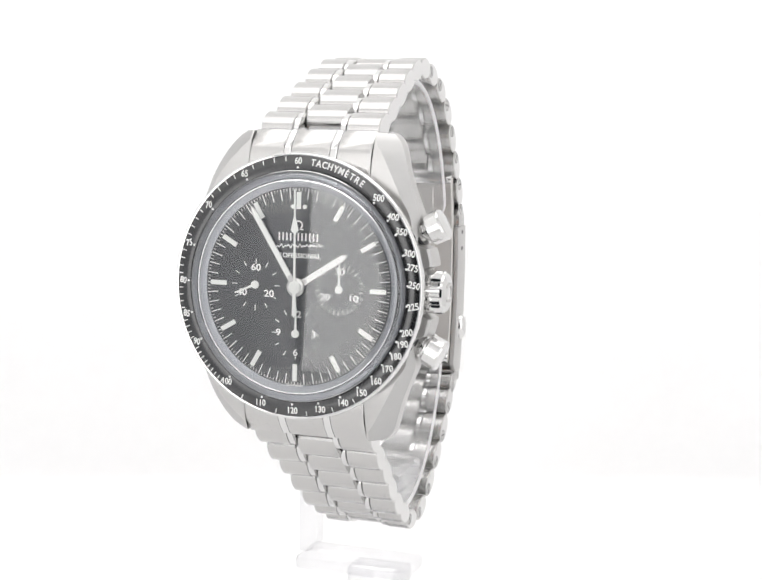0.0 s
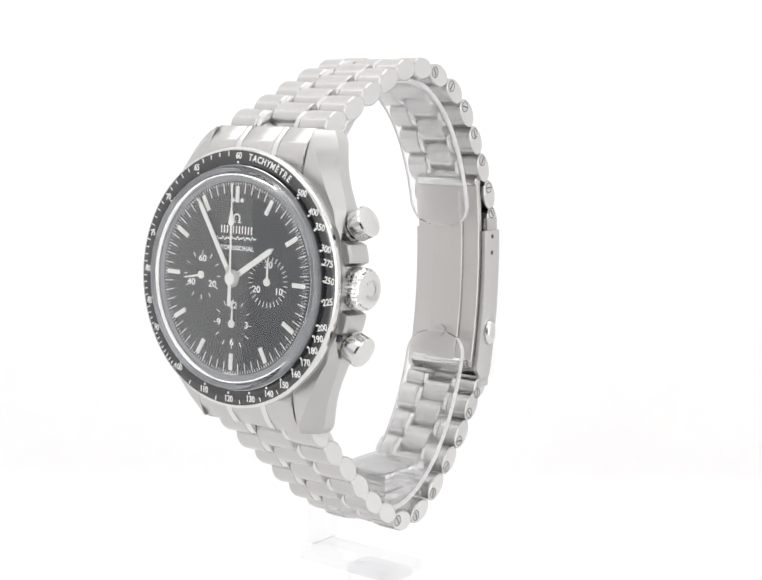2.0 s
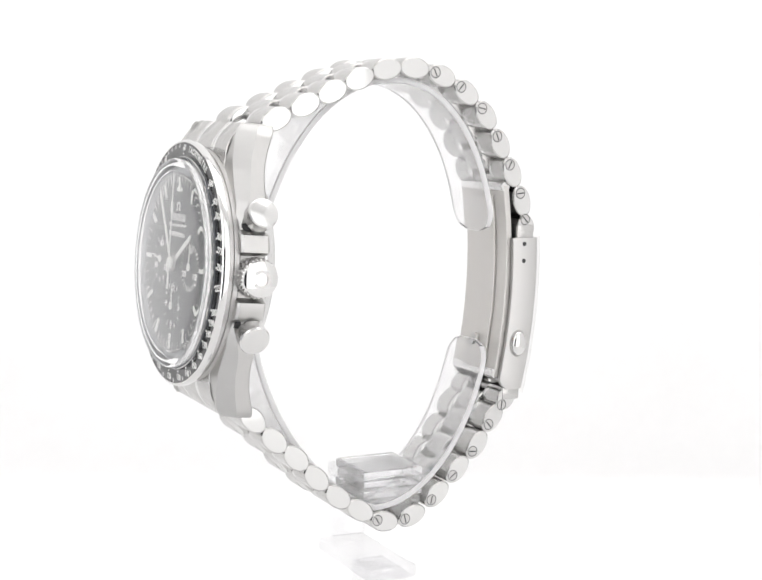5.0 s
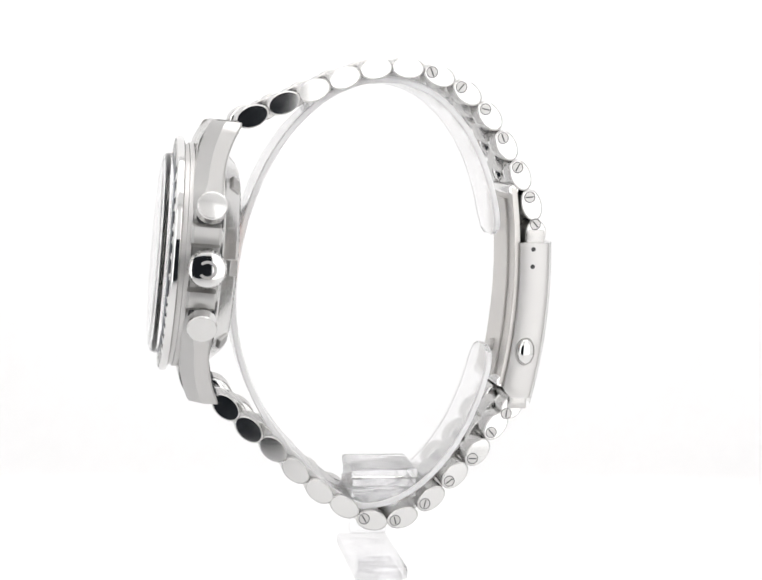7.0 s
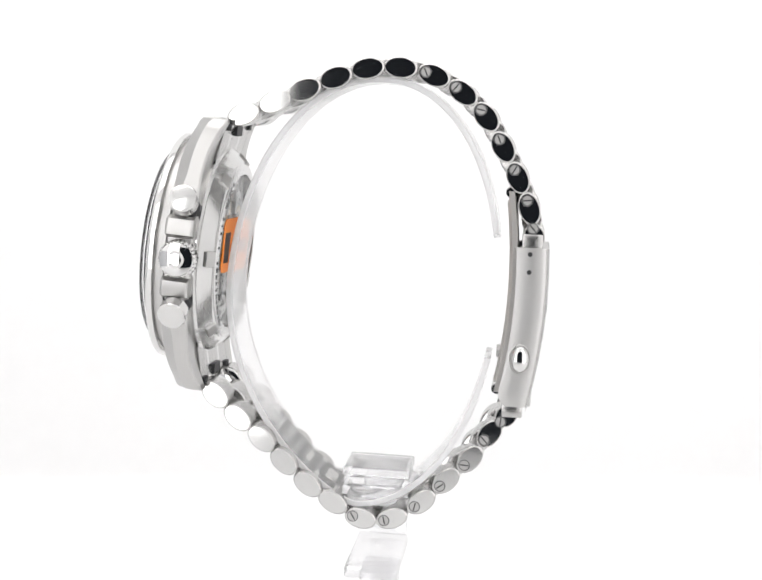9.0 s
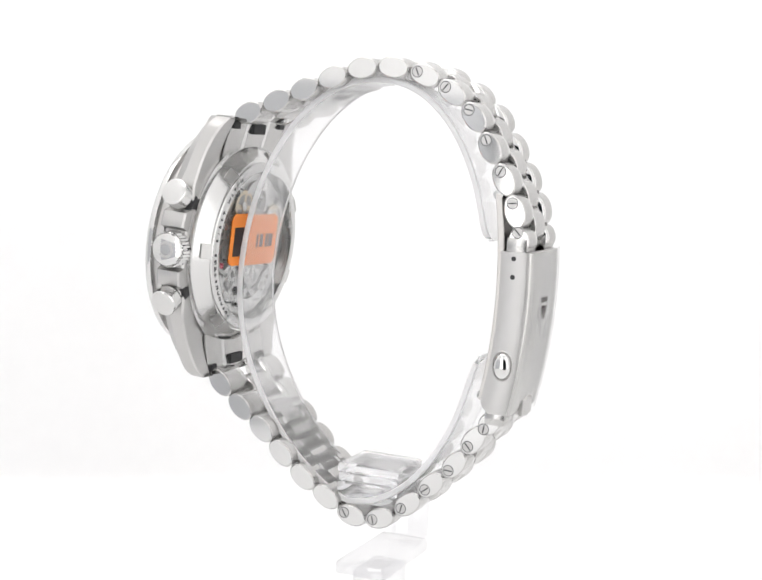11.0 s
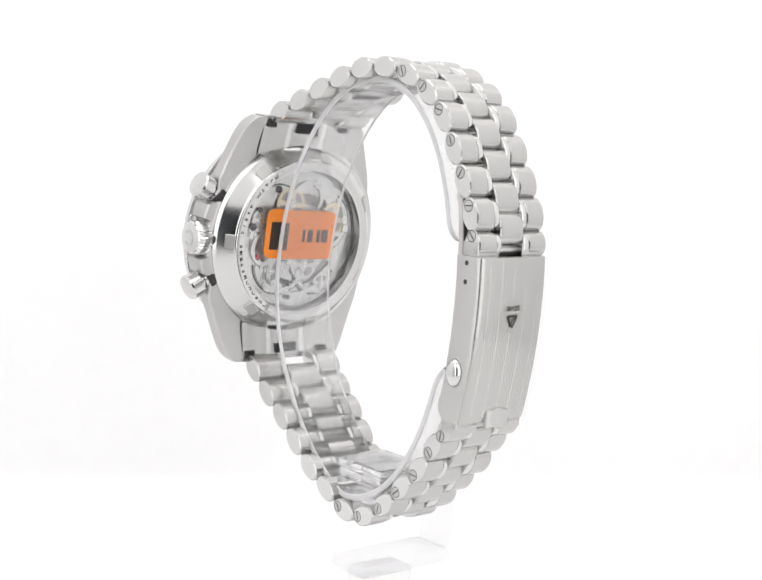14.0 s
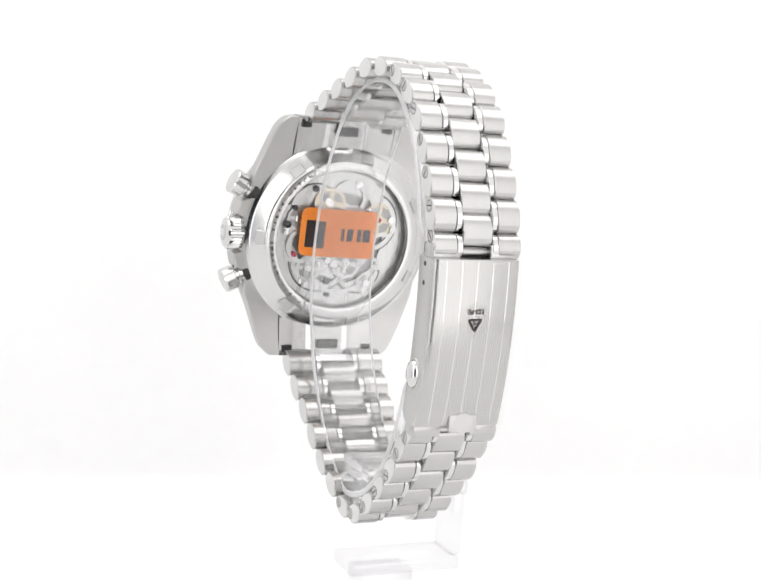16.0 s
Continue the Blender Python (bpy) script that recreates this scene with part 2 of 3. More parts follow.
def build_bezel():
    bezel = part("bezel", lathe([(17.4, -0.1), (17.5, -0.2), (17.62, -0.1), (17.66, 0.3), (19.8, 0.4), (19.85, 0.02), (20.05, -0.02), (20.28, 0.2), (20.36, 0.5), (20.3, 1.15), (19.9, 1.4), (17.4, 1.4)], 160, True),
                 polished, watch, "steel bezel rim", BEZEL)
    part("bezel_insert", lathe([(17.6, -0.1), (17.7, -0.16), (19.7, 0.06), (19.82, 0.12), (19.8, 0.4), (17.62, 0.3)], 160, True), ceramic, bezel,
         "black tachymeter insert", BEZEL)
    slope = math.degrees(math.atan2(0.22, 2.0))

    def on_ring(angle, r, turn, text, size, name="numeral"):
        a = radians(angle)
        y = -0.16 + (r - 17.7) * 0.11 - 0.02
        # lie on the cone: tilt about the tangent
        m = pose(0, 0, 0, 0, angle, 0) @ Matrix.Translation((0, y, r)) @ pose(0, 0, 0, -slope, 0, 0) @ pose(0, 0, 0, 0, turn, 0) @ Matrix.Diagonal((0.84, 1, 1, 1))
        part(name, lettering(text, size, m), white_print, bezel, m=BEZEL, smooth=0)

    for speed in (60, 65, 70, 75, 80, 85, 90, 100, 110, 120, 130, 140, 150, 160, 170, 180, 190, 200, 225, 250, 275, 300, 350, 400, 500):
        ang = 3600 / speed * 6
        rel = (ang + 180) % 360 - 180
        lean = rel if abs(rel) < 90 else rel - math.copysign(180, rel)
        on_ring(ang, 18.98, -rel + 0.12 * lean, str(speed), 1.42)
        part("dot", disc(0.17, -0.05, 0.02), white_print, bezel,
             m=BEZEL @ pose(0, 0, 0, 0, ang, 0) @ Matrix.Translation((0, -0.14, 18.0)) @ pose(0, 0, 0, -slope, 0, 0))
    for i, ch in enumerate("TACHYMÈTRE"):
        on_ring(7.4 + 2.85 * i, 18.9, 0, ch, 1.45, "letter")
    ticks = [s for s in list(range(61, 100)) if s % 5] + [95, 105, 115, 125, 135, 145]
    for s in ticks:
        ang = 3600 / s * 6
        part("tick", slab(-0.07, 0.07, -0.04, 0.02, -0.33, 0.33), white_print, bezel,
             m=BEZEL @ pose(0, 0, 0, 0, ang, 0) @ Matrix.Translation((0, -0.13, 19.35)) @ pose(0, 0, 0, -slope, 0, 0), smooth=0)
    return bezel


bezel = build_bezel()


def build_dial():
    dial = part("dial", lathe([(0, 0.3), (15.35, 0.3), (15.35, 0.9), (0, 0.9)], 128), dial_black, watch, "matt black dial", HEAD)
    part("flange", lathe([(15.2, 0.26), (15.5, 0.16), (17.1, -0.3), (17.35, -0.4), (17.35, 0.5), (15.3, 0.8)], 128, True), flange_mat, dial, "smooth grey flange ring", HEAD)
    yt, yb = 0.26, 0.34
    for i in range(60):
        part("minute_mark", bar(i * 6, 13.25 if i % 5 else 14.5, 15.0, 0.13, 0.13, yt, yb), white_print, dial, m=HEAD, smooth=0)
    fine = bmesh.new()
    for i in range(180):
        if i % 3:
            fine = join(fine, bar(i * 2, 14.55, 15.0, 0.08, 0.08, yt, yb))
    tagged(part("fine_marks", fine, white_print, dial, m=HEAD, smooth=0), kind="stuff")
    for h in range(12):
        part("hour_mark", bar(h * 30, 11.75, 14.35, 0.7, 0.7, 0.12, 0.34), lume, dial, m=HEAD, smooth=0)
    for sx in (-1, 1):
        part("dot", disc(0.33, 0.2, 0.34, sx * 0.95, 12.1), lume, dial, m=HEAD)
    # sub-dials: sunk plates with marks and figures
    for cx, cz, div, figs in ((-6.85, 0, 12, ((0, "60"), (120, "20"), (240, "40"))), (6.85, 0, 30, ((0, "30"), (120, "10"), (240, "20"))), (0, -7.1, 12, ((0, "12"), (90, "3"), (180, "6"), (270, "9")))):
        sub = part("subdial", lathe([(4.15, 0.3), (4.1, 0.27), (3.95, 0.29), (0, 0.29), (0, 0.31)], 64), subdial_black, dial, "sunken counter", HEAD @ Matrix.Translation((cx, 0, cz)))
        for i in range(div):
            part("mark", bar(i * 360 / div, 3.15, 3.95, 0.1, 0.1, 0.22, 0.3, cx, cz), white_print, sub, m=HEAD, smooth=0)
        for ang, txt in figs:
            a, rr = radians(ang), (2.6 if div > 12 or cz == 0 else 2.9)
            part("figure", lettering(txt, 1.45, Matrix.Translation((cx + rr * math.sin(a), 0.25, cz + rr * math.cos(a))) @ Matrix.Diagonal((1.15, 1, 1, 1))), white_print, sub, m=HEAD, smooth=0)
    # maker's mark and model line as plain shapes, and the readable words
    a0 = [radians(-140 + 280 * i / 20) for i in range(21)]
    arc = [(0.72 * math.sin(a), 9.35 + 0.72 * math.cos(a)) for a in a0] + [(0.5 * math.sin(a), 9.35 + 0.5 * math.cos(a)) for a in reversed(a0)]
    # white colour in place of the bright reflection on the metal emblem
    part("emblem", plate(arc, 0.2, 0.32), white_print, dial, "metal arch emblem with its gleam painted white", HEAD)
    for sx in (-1, 1):
        part("emblem_foot", slab(min(sx * 0.25, sx * 0.85), max(sx * 0.25, sx * 0.85), 0.2, 0.32, 8.62, 8.8), white_print, dial, m=HEAD, smooth=0)
    for i in range(11):
        x = -3.1 + 0.62 * i
        part("name_bar", slab(x - 0.11, x + 0.11, 0.24, 0.32, 6.95, 8.15), white_print, dial, m=HEAD, smooth=0)
    wave = [(-4.1 + 8.2 * i / 160, 6.05 + 0.26 * math.sin(i * 0.42) * math.cos(i * 0.11) + 0.002 * i) for i in range(161)]
    part("script_bar", plate([(x, z + 0.11) for x, z in wave] + [(x, z - 0.11) for x, z in reversed(wave)], 0.24, 0.32), white_print, dial, m=HEAD, smooth=0)
    part("word", lettering("PROFESSIONAL", 1.0, Matrix.Translation((0, 0.26, 4.7)) @ Matrix.Diagonal((1.1, 1, 1, 1))), white_print, dial, m=HEAD, smooth=0)
    part("word", lettering("SWISS MADE", 0.5, Matrix.Translation((0, 0.26, -15.15))), white_print, dial, m=HEAD, smooth=0)
    return dial


dial = build_dial()


def baton(length, w, tail, y, taper=0.9):
    """A pointed flat hand with a raised ridge, drawn up along z."""
    return plate([(-w * 0.35, -tail), (-w / 2, length * 0.12), (-w / 2, length * taper), (0, length), (w / 2, length * taper), (w / 2, length * 0.12), (w * 0.35, -tail)], y, y + 0.12)


def build_hands():
    for nm, ang, ln, w, y in (("hour_hand", 57.3, 9.7, 1.0, -0.25), ("minute_hand", -32.4, 14.3, 0.92, -0.5)):
        m = HEAD @ pose(0, 0, 0, 0, ang, 0)
        hand = part(nm, join(baton(ln, w, 0.2, y, 0.91), lathe([(0, y), (1.25, y), (1.4, y + 0.05), (1.4, y + 0.14), (0, y + 0.14)], 32)), satin, watch, "white-filled steel baton hand", m)
        part("lume", baton(ln * 0.98, w * 0.78, -2.0, y - 0.03, 0.9), lume, hand, m=m)
    m = HEAD @ pose(0, 0, 0, 0, -1.0, 0)
    sweep = part("chronograph_hand", join(bar(0, 0, 14.7, 0.36, 0.2, -0.85, -0.75), bar(180, 0, 4.3, 0.5, 0.75, -0.85, -0.75),
                                          plate([(0, 11.2), (-0.62, 8.6), (0, 7.9), (0.62, 8.6)], -0.87, -0.75)), lume, watch, "white sweep seconds hand at twelve", m)
    part("pinion", lathe([(0, -1.0), (0.6, -1.0), (0.95, -0.88), (0.95, -0.2), (0, -0.2)], 32), lume, sweep, m=m)
    for nm, cx, cz in (("minute_counter_hand", 6.85, 0), ("hour_counter_hand", 0, -7.1)):
        mm = HEAD @ Matrix.Translation((cx, 0, cz))
        h = part(nm, join(bar(0, 0, 3.7, 0.42, 0.2, -0.02, 0.08), lathe([(0, -0.1), (0.62, -0.1), (0.62, 0.1), (0, 0.1)], 24)), lume, watch, "small white counter hand", mm)
    run = part("running_seconds_hand", join(bar(0, 0, 3.7, 0.42, 0.2, -0.02, 0.08), lathe([(0, -0.1), (0.62, -0.1), (0.62, 0.1), (0, 0.1)], 24)), lume, watch, "small white running seconds hand")
    return run


running = build_hands()
crystal = part("crystal", lathe([(0, -2.7), (5, -2.65), (10, -2.5), (14.5, -2.25), (16.3, -2.0), (16.8, -1.85), (17.1, -1.6), (17.25, -1.25), (17.3, -0.9), (17.25, 0.2),
                                 (16.3, 0.2), (16.2, -0.55), (15.8, -0.9), (14, -1.15), (10, -1.4), (5, -1.55), (0, -1.6)], 128), crystal_mat, watch, "clear domed crystal", HEAD, 60)
crystal.visible_shadow = False


def build_crown_and_pushers():
    n = 60
    teeth = [(3.25 if i % 2 else 3.0) for i in range(n)]
    secs = []
    for x, k in ((18.7, 0.9), (18.9, 1.0), (21.3, 1.0), (21.65, 0.93)):
        secs.append([(x, 5.6 + teeth[i] * k * math.cos(2 * math.pi * i / n), teeth[i] * k * math.sin(2 * math.pi * i / n)) for i in range(n)])
    crown = part("crown", loft(secs), polished, watch, "knurled steel crown", HEAD, 30)
    cap = lathe([(2.95, 0), (2.8, -0.35), (2.0, -0.6), (0, -0.7)], 40)
    part("crown_cap", cap, polished, crown, m=HEAD @ Matrix.Translation((21.6, 5.6, 0)) @ pose(0, 0, 0, 0, 0, 90))
    a0 = [radians(-140 + 280 * i / 16) for i in range(17)]
    part("crown_emblem", plate([(1.5 * math.sin(a), 1.5 * math.cos(a)) for a in a0] + [(1.05 * math.sin(a), 1.05 * math.cos(a)) for a in reversed(a0)], -0.75, -0.5), satin, crown,
         m=HEAD @ Matrix.Translation((21.6, 5.6, 0)) @ pose(0, 0, 0, 0, 0, 90) @ pose(0, 0, 0, 0, 90, 0))
    # near-black tube, paints the shade between crown and case
    part("crown_tube_shade", lathe([(0, 0), (2.6, 0), (2.6, -1.7), (0, -1.7)], 32), dark_gap, crown, m=HEAD @ Matrix.Translation((17.5, 5.6, 0)) @ pose(0, 0, 0, 0, 0, 90))
    for ang in (-25.9, 24.3):
        m = HEAD @ Matrix.Translation((0, 5.6, 0)) @ pose(0, 0, 0, 0, ang, 0) @ Matrix.Translation((16.8, 0, 0)) @ pose(0, 0, 0, 0, 0, 90)
        pusher = part("pusher", lathe([(0, -4.35), (2.2, -4.35), (2.42, -4.5), (2.45, -6.5), (2.3, -6.78), (2.1, -6.84), (0, -6.84)], 48), pusher_steel, watch, "polished round steel pusher", m, 18)
        part("neck", lathe([(0, 0), (1.75, 0), (1.75, -3.5), (1.35, -3.55), (1.35, -3.85), (1.75, -3.9), (1.75, -4.4), (0, -4.4)], 24), polished, pusher, m=m.copy())
        # near-black ring, paints the shade between pusher cap and case
        part("collar_shade", lathe([(0, -1.0), (2.25, -1.0), (2.25, -2.7), (2.1, -2.8), (0, -2.8)], 32), dark_gap, pusher, m=m.copy())


build_crown_and_pushers()


BACK = HEAD @ pose(-0.8, 0, 0)


def build_caseback():
    back = part("caseback", lathe([(18.6, 7.5), (19.2, 7.55), (19.25, 8.0), (18.5, 8.25), (18.3, 8.4), (16.35, 10.45), (16.1, 10.6), (15.9, 10.65), (15.75, 10.85), (14.25, 11.1), (13.95, 11.0), (13.95, 7.7), (18, 7.5)], 128, True), pusher_steel, watch,
                "polished steel case back with a viewing pane", BACK)
    for i in range(7):
        part("notch", slab(-1.35, 1.35, -0.35, 0.35, -1.0, 1.0, 0.1, 1), brushed_side, back,
             m=BACK @ pose(0, 0, 0, 0, 90 + i * 360 / 7, 0) @ Matrix.Translation((0, 10.0, 16.75)) @ pose(0, 0, 0, 40, 0, 0), smooth=0)
    for txt, mid in (("THE FIRST WATCH", 68), ("CHRONOMETER", 122)):
        for i, ch in enumerate(txt):
            if ch == " ":
                continue
            ang = mid + (i - (len(txt) - 1) / 2) * (-5.0) + (0 if mid < 90 else 0)
            m = pose(0, 0, 0, 0, ang, 0) @ Matrix.Translation((0, 11.03, 14.62)) @ pose(0, 0, 0, 0, 0, 180)
            part("letter", lettering(ch, 1.15, m, 0.02), dark_gap, back, m=BACK, smooth=0)
    # movement behind the pane
    MOV = BACK @ Matrix.Diagonal((1.107, 1.0, 1.107, 1.0))
    base = part("movement", lathe([(0, 8.0), (12.6, 8.0), (12.6, 7.75), (0, 7.75)], 96), plate_shade, watch, "silver movement behind the pane", MOV)
    rnd = random.Random(4)

    def bridge(centre, r0, r1, a0, a1, y, mat=plate_mat):
        """A curved bridge or painted shade strip round a centre between two radii and two angles, with rounded ends.
        """
        pts, n, mid, w = [], 14, (r0 + r1) / 2, (r1 - r0) / 2
        for i in range(n + 1):
            a = radians(a0 + (a1 - a0) * i / n)
            pts.append((r1, a))
        ends = [(mid + w * math.cos(radians(t)), a1, math.sin(radians(t)) * w / max(mid, 1)) for t in (45, 90, 135)]
        pts += [(r, radians(a) + d) for r, a, d in ends]
        pts += [(r0, radians(a1 + (a0 - a1) * i / n)) for i in range(n + 1)]
        ends = [(mid - w * math.cos(radians(t)), a0, -math.sin(radians(t)) * w / max(mid, 1)) for t in (45, 90, 135)]
        pts += [(r, radians(a) + d) for r, a, d in ends]
        outline = [(centre[0] + r * math.sin(a), centre[1] + r * math.cos(a)) for r, a in pts]
        part("bridge", plate(outline, 7.95, y), mat, base, m=MOV, smooth=30)

    # rim segments, cocks and the long curved levers of the chronograph work
    for a0, a1, y in ((-28, 30, 8.7), (44, 92, 8.6), (106, 160, 8.75), (176, 232, 8.6), (248, 318, 8.7)):
        bridge((0, 0), 8.4, 12.2, a0, a1, y)
    for cen, r0, r1, a0, a1, y in (((0, 0), 1.2, 7.2, 10, 95, 8.5), ((0, 0), 1.5, 7.4, 118, 200, 8.6), ((0, 0), 1.2, 7.0, 225, 330, 8.5),
                                   ((3.5, -4.0), 4.6, 5.5, 100, 235, 9.2), ((3.0, -6.0), 2.6, 3.4, -60, 120, 9.3), ((-4.0, -5.5), 3.4, 4.2, 90, 260, 9.2),
                                   ((5.0, 4.5), 4.2, 5.0, -70, 70, 9.1), ((-5.5, 3.0), 4.4, 5.2, 190, 330, 9.2), ((0, -2.0), 7.4, 8.1, 130, 215, 9.3),
                                   ((7.0, -1.5), 2.4, 3.1, 20, 200, 9.25), ((-1.0, 7.5), 2.6, 3.3, -120, 60, 9.2), ((-8.2, -1.5), 2.1, 2.8, -30, 170, 9.3)):
        bridge(cen, r0, r1, a0, a1, y)
    # dark strips along the levers' edges: their shade, painted as thin pieces
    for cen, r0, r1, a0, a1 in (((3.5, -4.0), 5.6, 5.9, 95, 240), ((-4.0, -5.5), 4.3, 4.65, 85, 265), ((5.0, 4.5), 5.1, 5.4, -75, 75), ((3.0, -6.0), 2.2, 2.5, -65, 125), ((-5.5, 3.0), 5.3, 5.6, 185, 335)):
        bridge(cen, r0, r1, a0, a1, 8.78, shade_steel)
    for x, z, r, y, mt in ((-7.2, 3.6, 3.3, 8.9, brass), (5.6, -5.5, 2.4, 9.1, plate_mat), (-1.5, -4.5, 2.9, 9.0, plate_mat), (2.5, 6.4, 3.0, 9.0, brass), (-5.8, -8.0, 2.0, 9.0, plate_mat), (8.2, 3.4, 2.2, 9.0, plate_mat)):
        t = 36
        rim = [(x + (r if i % 2 else r * 0.93) * math.sin(2 * math.pi * i / (2 * t)), z + (r if i % 2 else r * 0.93) * math.cos(2 * math.pi * i / (2 * t))) for i in range(2 * t)]
        wheel = part("wheel", plate(rim, y - 0.1, y + 0.12), mt, base, m=MOV, smooth=0)
        # the wheels are solid; dark pieces on top paint the shaded openings
        for k in range(4):
            part("spoke_gap_shade", plate([(x + r * q * math.sin(radians(k * 90 + d)), z + r * q * math.cos(radians(k * 90 + d))) for q, d in ((0.35, 15), (0.76, 8), (0.8, 40), (0.76, 72), (0.35, 65))], y + 0.05, y + 0.14),
                 plate_shade, wheel, m=MOV, smooth=0)
        part("arbor", disc(0.55, y, y + 0.3, x, z), polished, wheel, m=MOV)
    for i in range(22):
        a, r = rnd.uniform(0, 6.28), (10.4 if i < 12 else rnd.uniform(3, 8))
        s = part("screw", disc(rnd.uniform(0.4, 0.7), 8.4, 9.4, r * math.sin(a), r * math.cos(a), 16), rnd.choice((polished, polished, dark_gap)), base, m=MOV)
    for x, z in ((4.2, 4.0), (-5.0, -3.0), (8.5, -3.0), (-7.2, 3.6)):
        part("jewel", disc(0.5, 8.7, 9.42, x, z, 16), jewel, base, m=MOV)
    pane = part("back_pane", lathe([(13.95, 10.1), (13.4, 10.2), (0, 10.22)], 64), pane_mat, back, "clear caseback pane", BACK)
    pane.visible_shadow = False
    # inspection sticker on the pane
    tilt = BACK @ Matrix.Translation((0.85, 10.26, 1.3)) @ pose(0, 0, 0, 0, -1.5, 0)
    sticker = part("sticker", plate(rounded_rect(16.2, 9.6, 1.5), 0.0, 0.14), orange, watch, "bright orange paper sticker with dark print", tilt)
    for i, w in enumerate((2.1, 1.2, 1.7, 0.9)):
        part("printed_bar", slab(-6.6 + 1.85 * i, -6.6 + 1.85 * i + w * 0.75, 0.1, 0.16, -1.45, 1.05), ink, sticker, m=tilt, smooth=0)
    part("printed_square", plate([(x + 5.0, z - 0.4) for x, z in rounded_rect(3.9, 5.4, 0.2)], 0.1, 0.16), ink, sticker, m=tilt, smooth=0)


build_caseback()

# ---- bracelet ----
TOP = ((-26.4, 30.6), (-21.1, 33.0), (-16.0, 35.3), (-10.8, 37.6), (-5.4, 39.4), (0.2, 39.8), (5.9, 38.7), (11.0, 36.0), (15.2, 32.1), (18.4, 27.1), (21.2, 22.0), (23.5, 16.8), (24.6, 12.0))
LOW = ((-29.8, -18.8), (-25.7, -22.8), (-21.4, -26.4), (-17.3, -30.4), (-12.9, -34.3), (-8.3, -37.3), (-3.2, -40.0), (2.4, -39.6), (7.5, -36.2), (11.7, -32.0), (15.7, -27.8), (18.9, -23.0), (21.6, -19.6))


def link_piece(x0, x1, a, b, bev=0.16, seg=28):
    """A rounded bar along x with an oval section: a along the bracelet (z), b through it (y)."""
    secs = []
    for x, k in ((x0, 0.9), (x0 + bev, 1.0), (x1 - bev, 1.0), (x1, 0.9)):
        secs.append([(x, b * k * math.sin(2 * math.pi * i / seg), a * k * math.cos(2 * math.pi * i / seg)) for i in range(seg)])
    return loft(secs)


def mark_ends(ob):
    """Polished outer faces on the ends of a link."""
    ob.data.materials.append(polished)
    for poly in ob.data.polygons:
        if abs(poly.normal.x) > 0.95:
            poly.material_index = 1


def build_strand(path, screws):
    n = len(path)
    for k in range(n):
        prev = path[max(k - 1, 0)]
        nxt = path[min(k + 1, n - 1)]
        ang = math.degrees(math.atan2(nxt[0] - prev[0], nxt[1] - prev[1]))     # direction of z axis towards +y
        lean = -0.3 - 0.075 * min(k, 6)         # the strand runs a little aslant
        m = Matrix.Translation((lean, path[k][0], path[k][1])) @ pose(0, 0, 0, -ang, 0, 0)
        w = max(7.85, 10.0 - 0.36 * k)
        c = 0.34 * w
        half = 2.9 if k < n - 1 else 2.2
        for s in (-1, 1):
            x0, x1 = sorted((s * (c + 1.12), s * w))
            lk = part("bracelet_link", link_piece(x0, x1, half, 1.82), brushed, watch, "brushed outer link with polished end", m, 22)
            mark_ends(lk)
            x0, x1 = sorted((s * (c + 0.04), s * (c + 1.08)))
            part("polished_spacer", link_piece(x0, x1, half * 0.96, 1.7, 0.12), polished, lk, "narrow polished spacer", m)
            if s > 0 and k in screws:
                sm = m @ Matrix.Translation((w - 0.1, -0.05, -1.45)) @ pose(0, 0, 0, 0, 0, 90)
                sc = part("screw", lathe([(0, -0.13), (0.78, -0.13), (0.84, -0.06), (0.86, 0.05), (0.92, 0.05), (0.94, -0.1), (1.04, -0.1), (1.08, 0.2), (0, 0.2)], 24), satin, lk, "slotted screw head", sm)
                # dark ring laid on the link end, paints the shade of the groove
                part("groove_shade", lathe([(0.84, -0.1), (0.86, -0.125), (0.99, -0.125), (1.01, -0.1)], 24), shade_steel, sc, m=sm.copy())
                # dark strip on the flat head in place of a shaded slot
                part("slot", slab(-0.72, 0.72, -0.15, 0.05, -0.11, 0.11), dark_gap, sc, m=sm @ pose(0, 0, 0, 0, 35 + 47 * k, 0), smooth=0)
        if k < n - 1:
            q = path[k + 1]
            mid = ((path[k][0] + q[0]) / 2, (path[k][1] + q[1]) / 2)
            ang2 = math.degrees(math.atan2(q[0] - path[k][0], q[1] - path[k][1]))
            m2 = Matrix.Translation((lean, *mid)) @ pose(0, 0, 0, -ang2, 0, 0)
            part("center_link", link_piece(-c, c, 2.9, 1.78, 0.15), brushed, watch, "brushed centre link", m2)


build_strand(TOP, range(6, 13))
build_strand(LOW, range(6, 13))


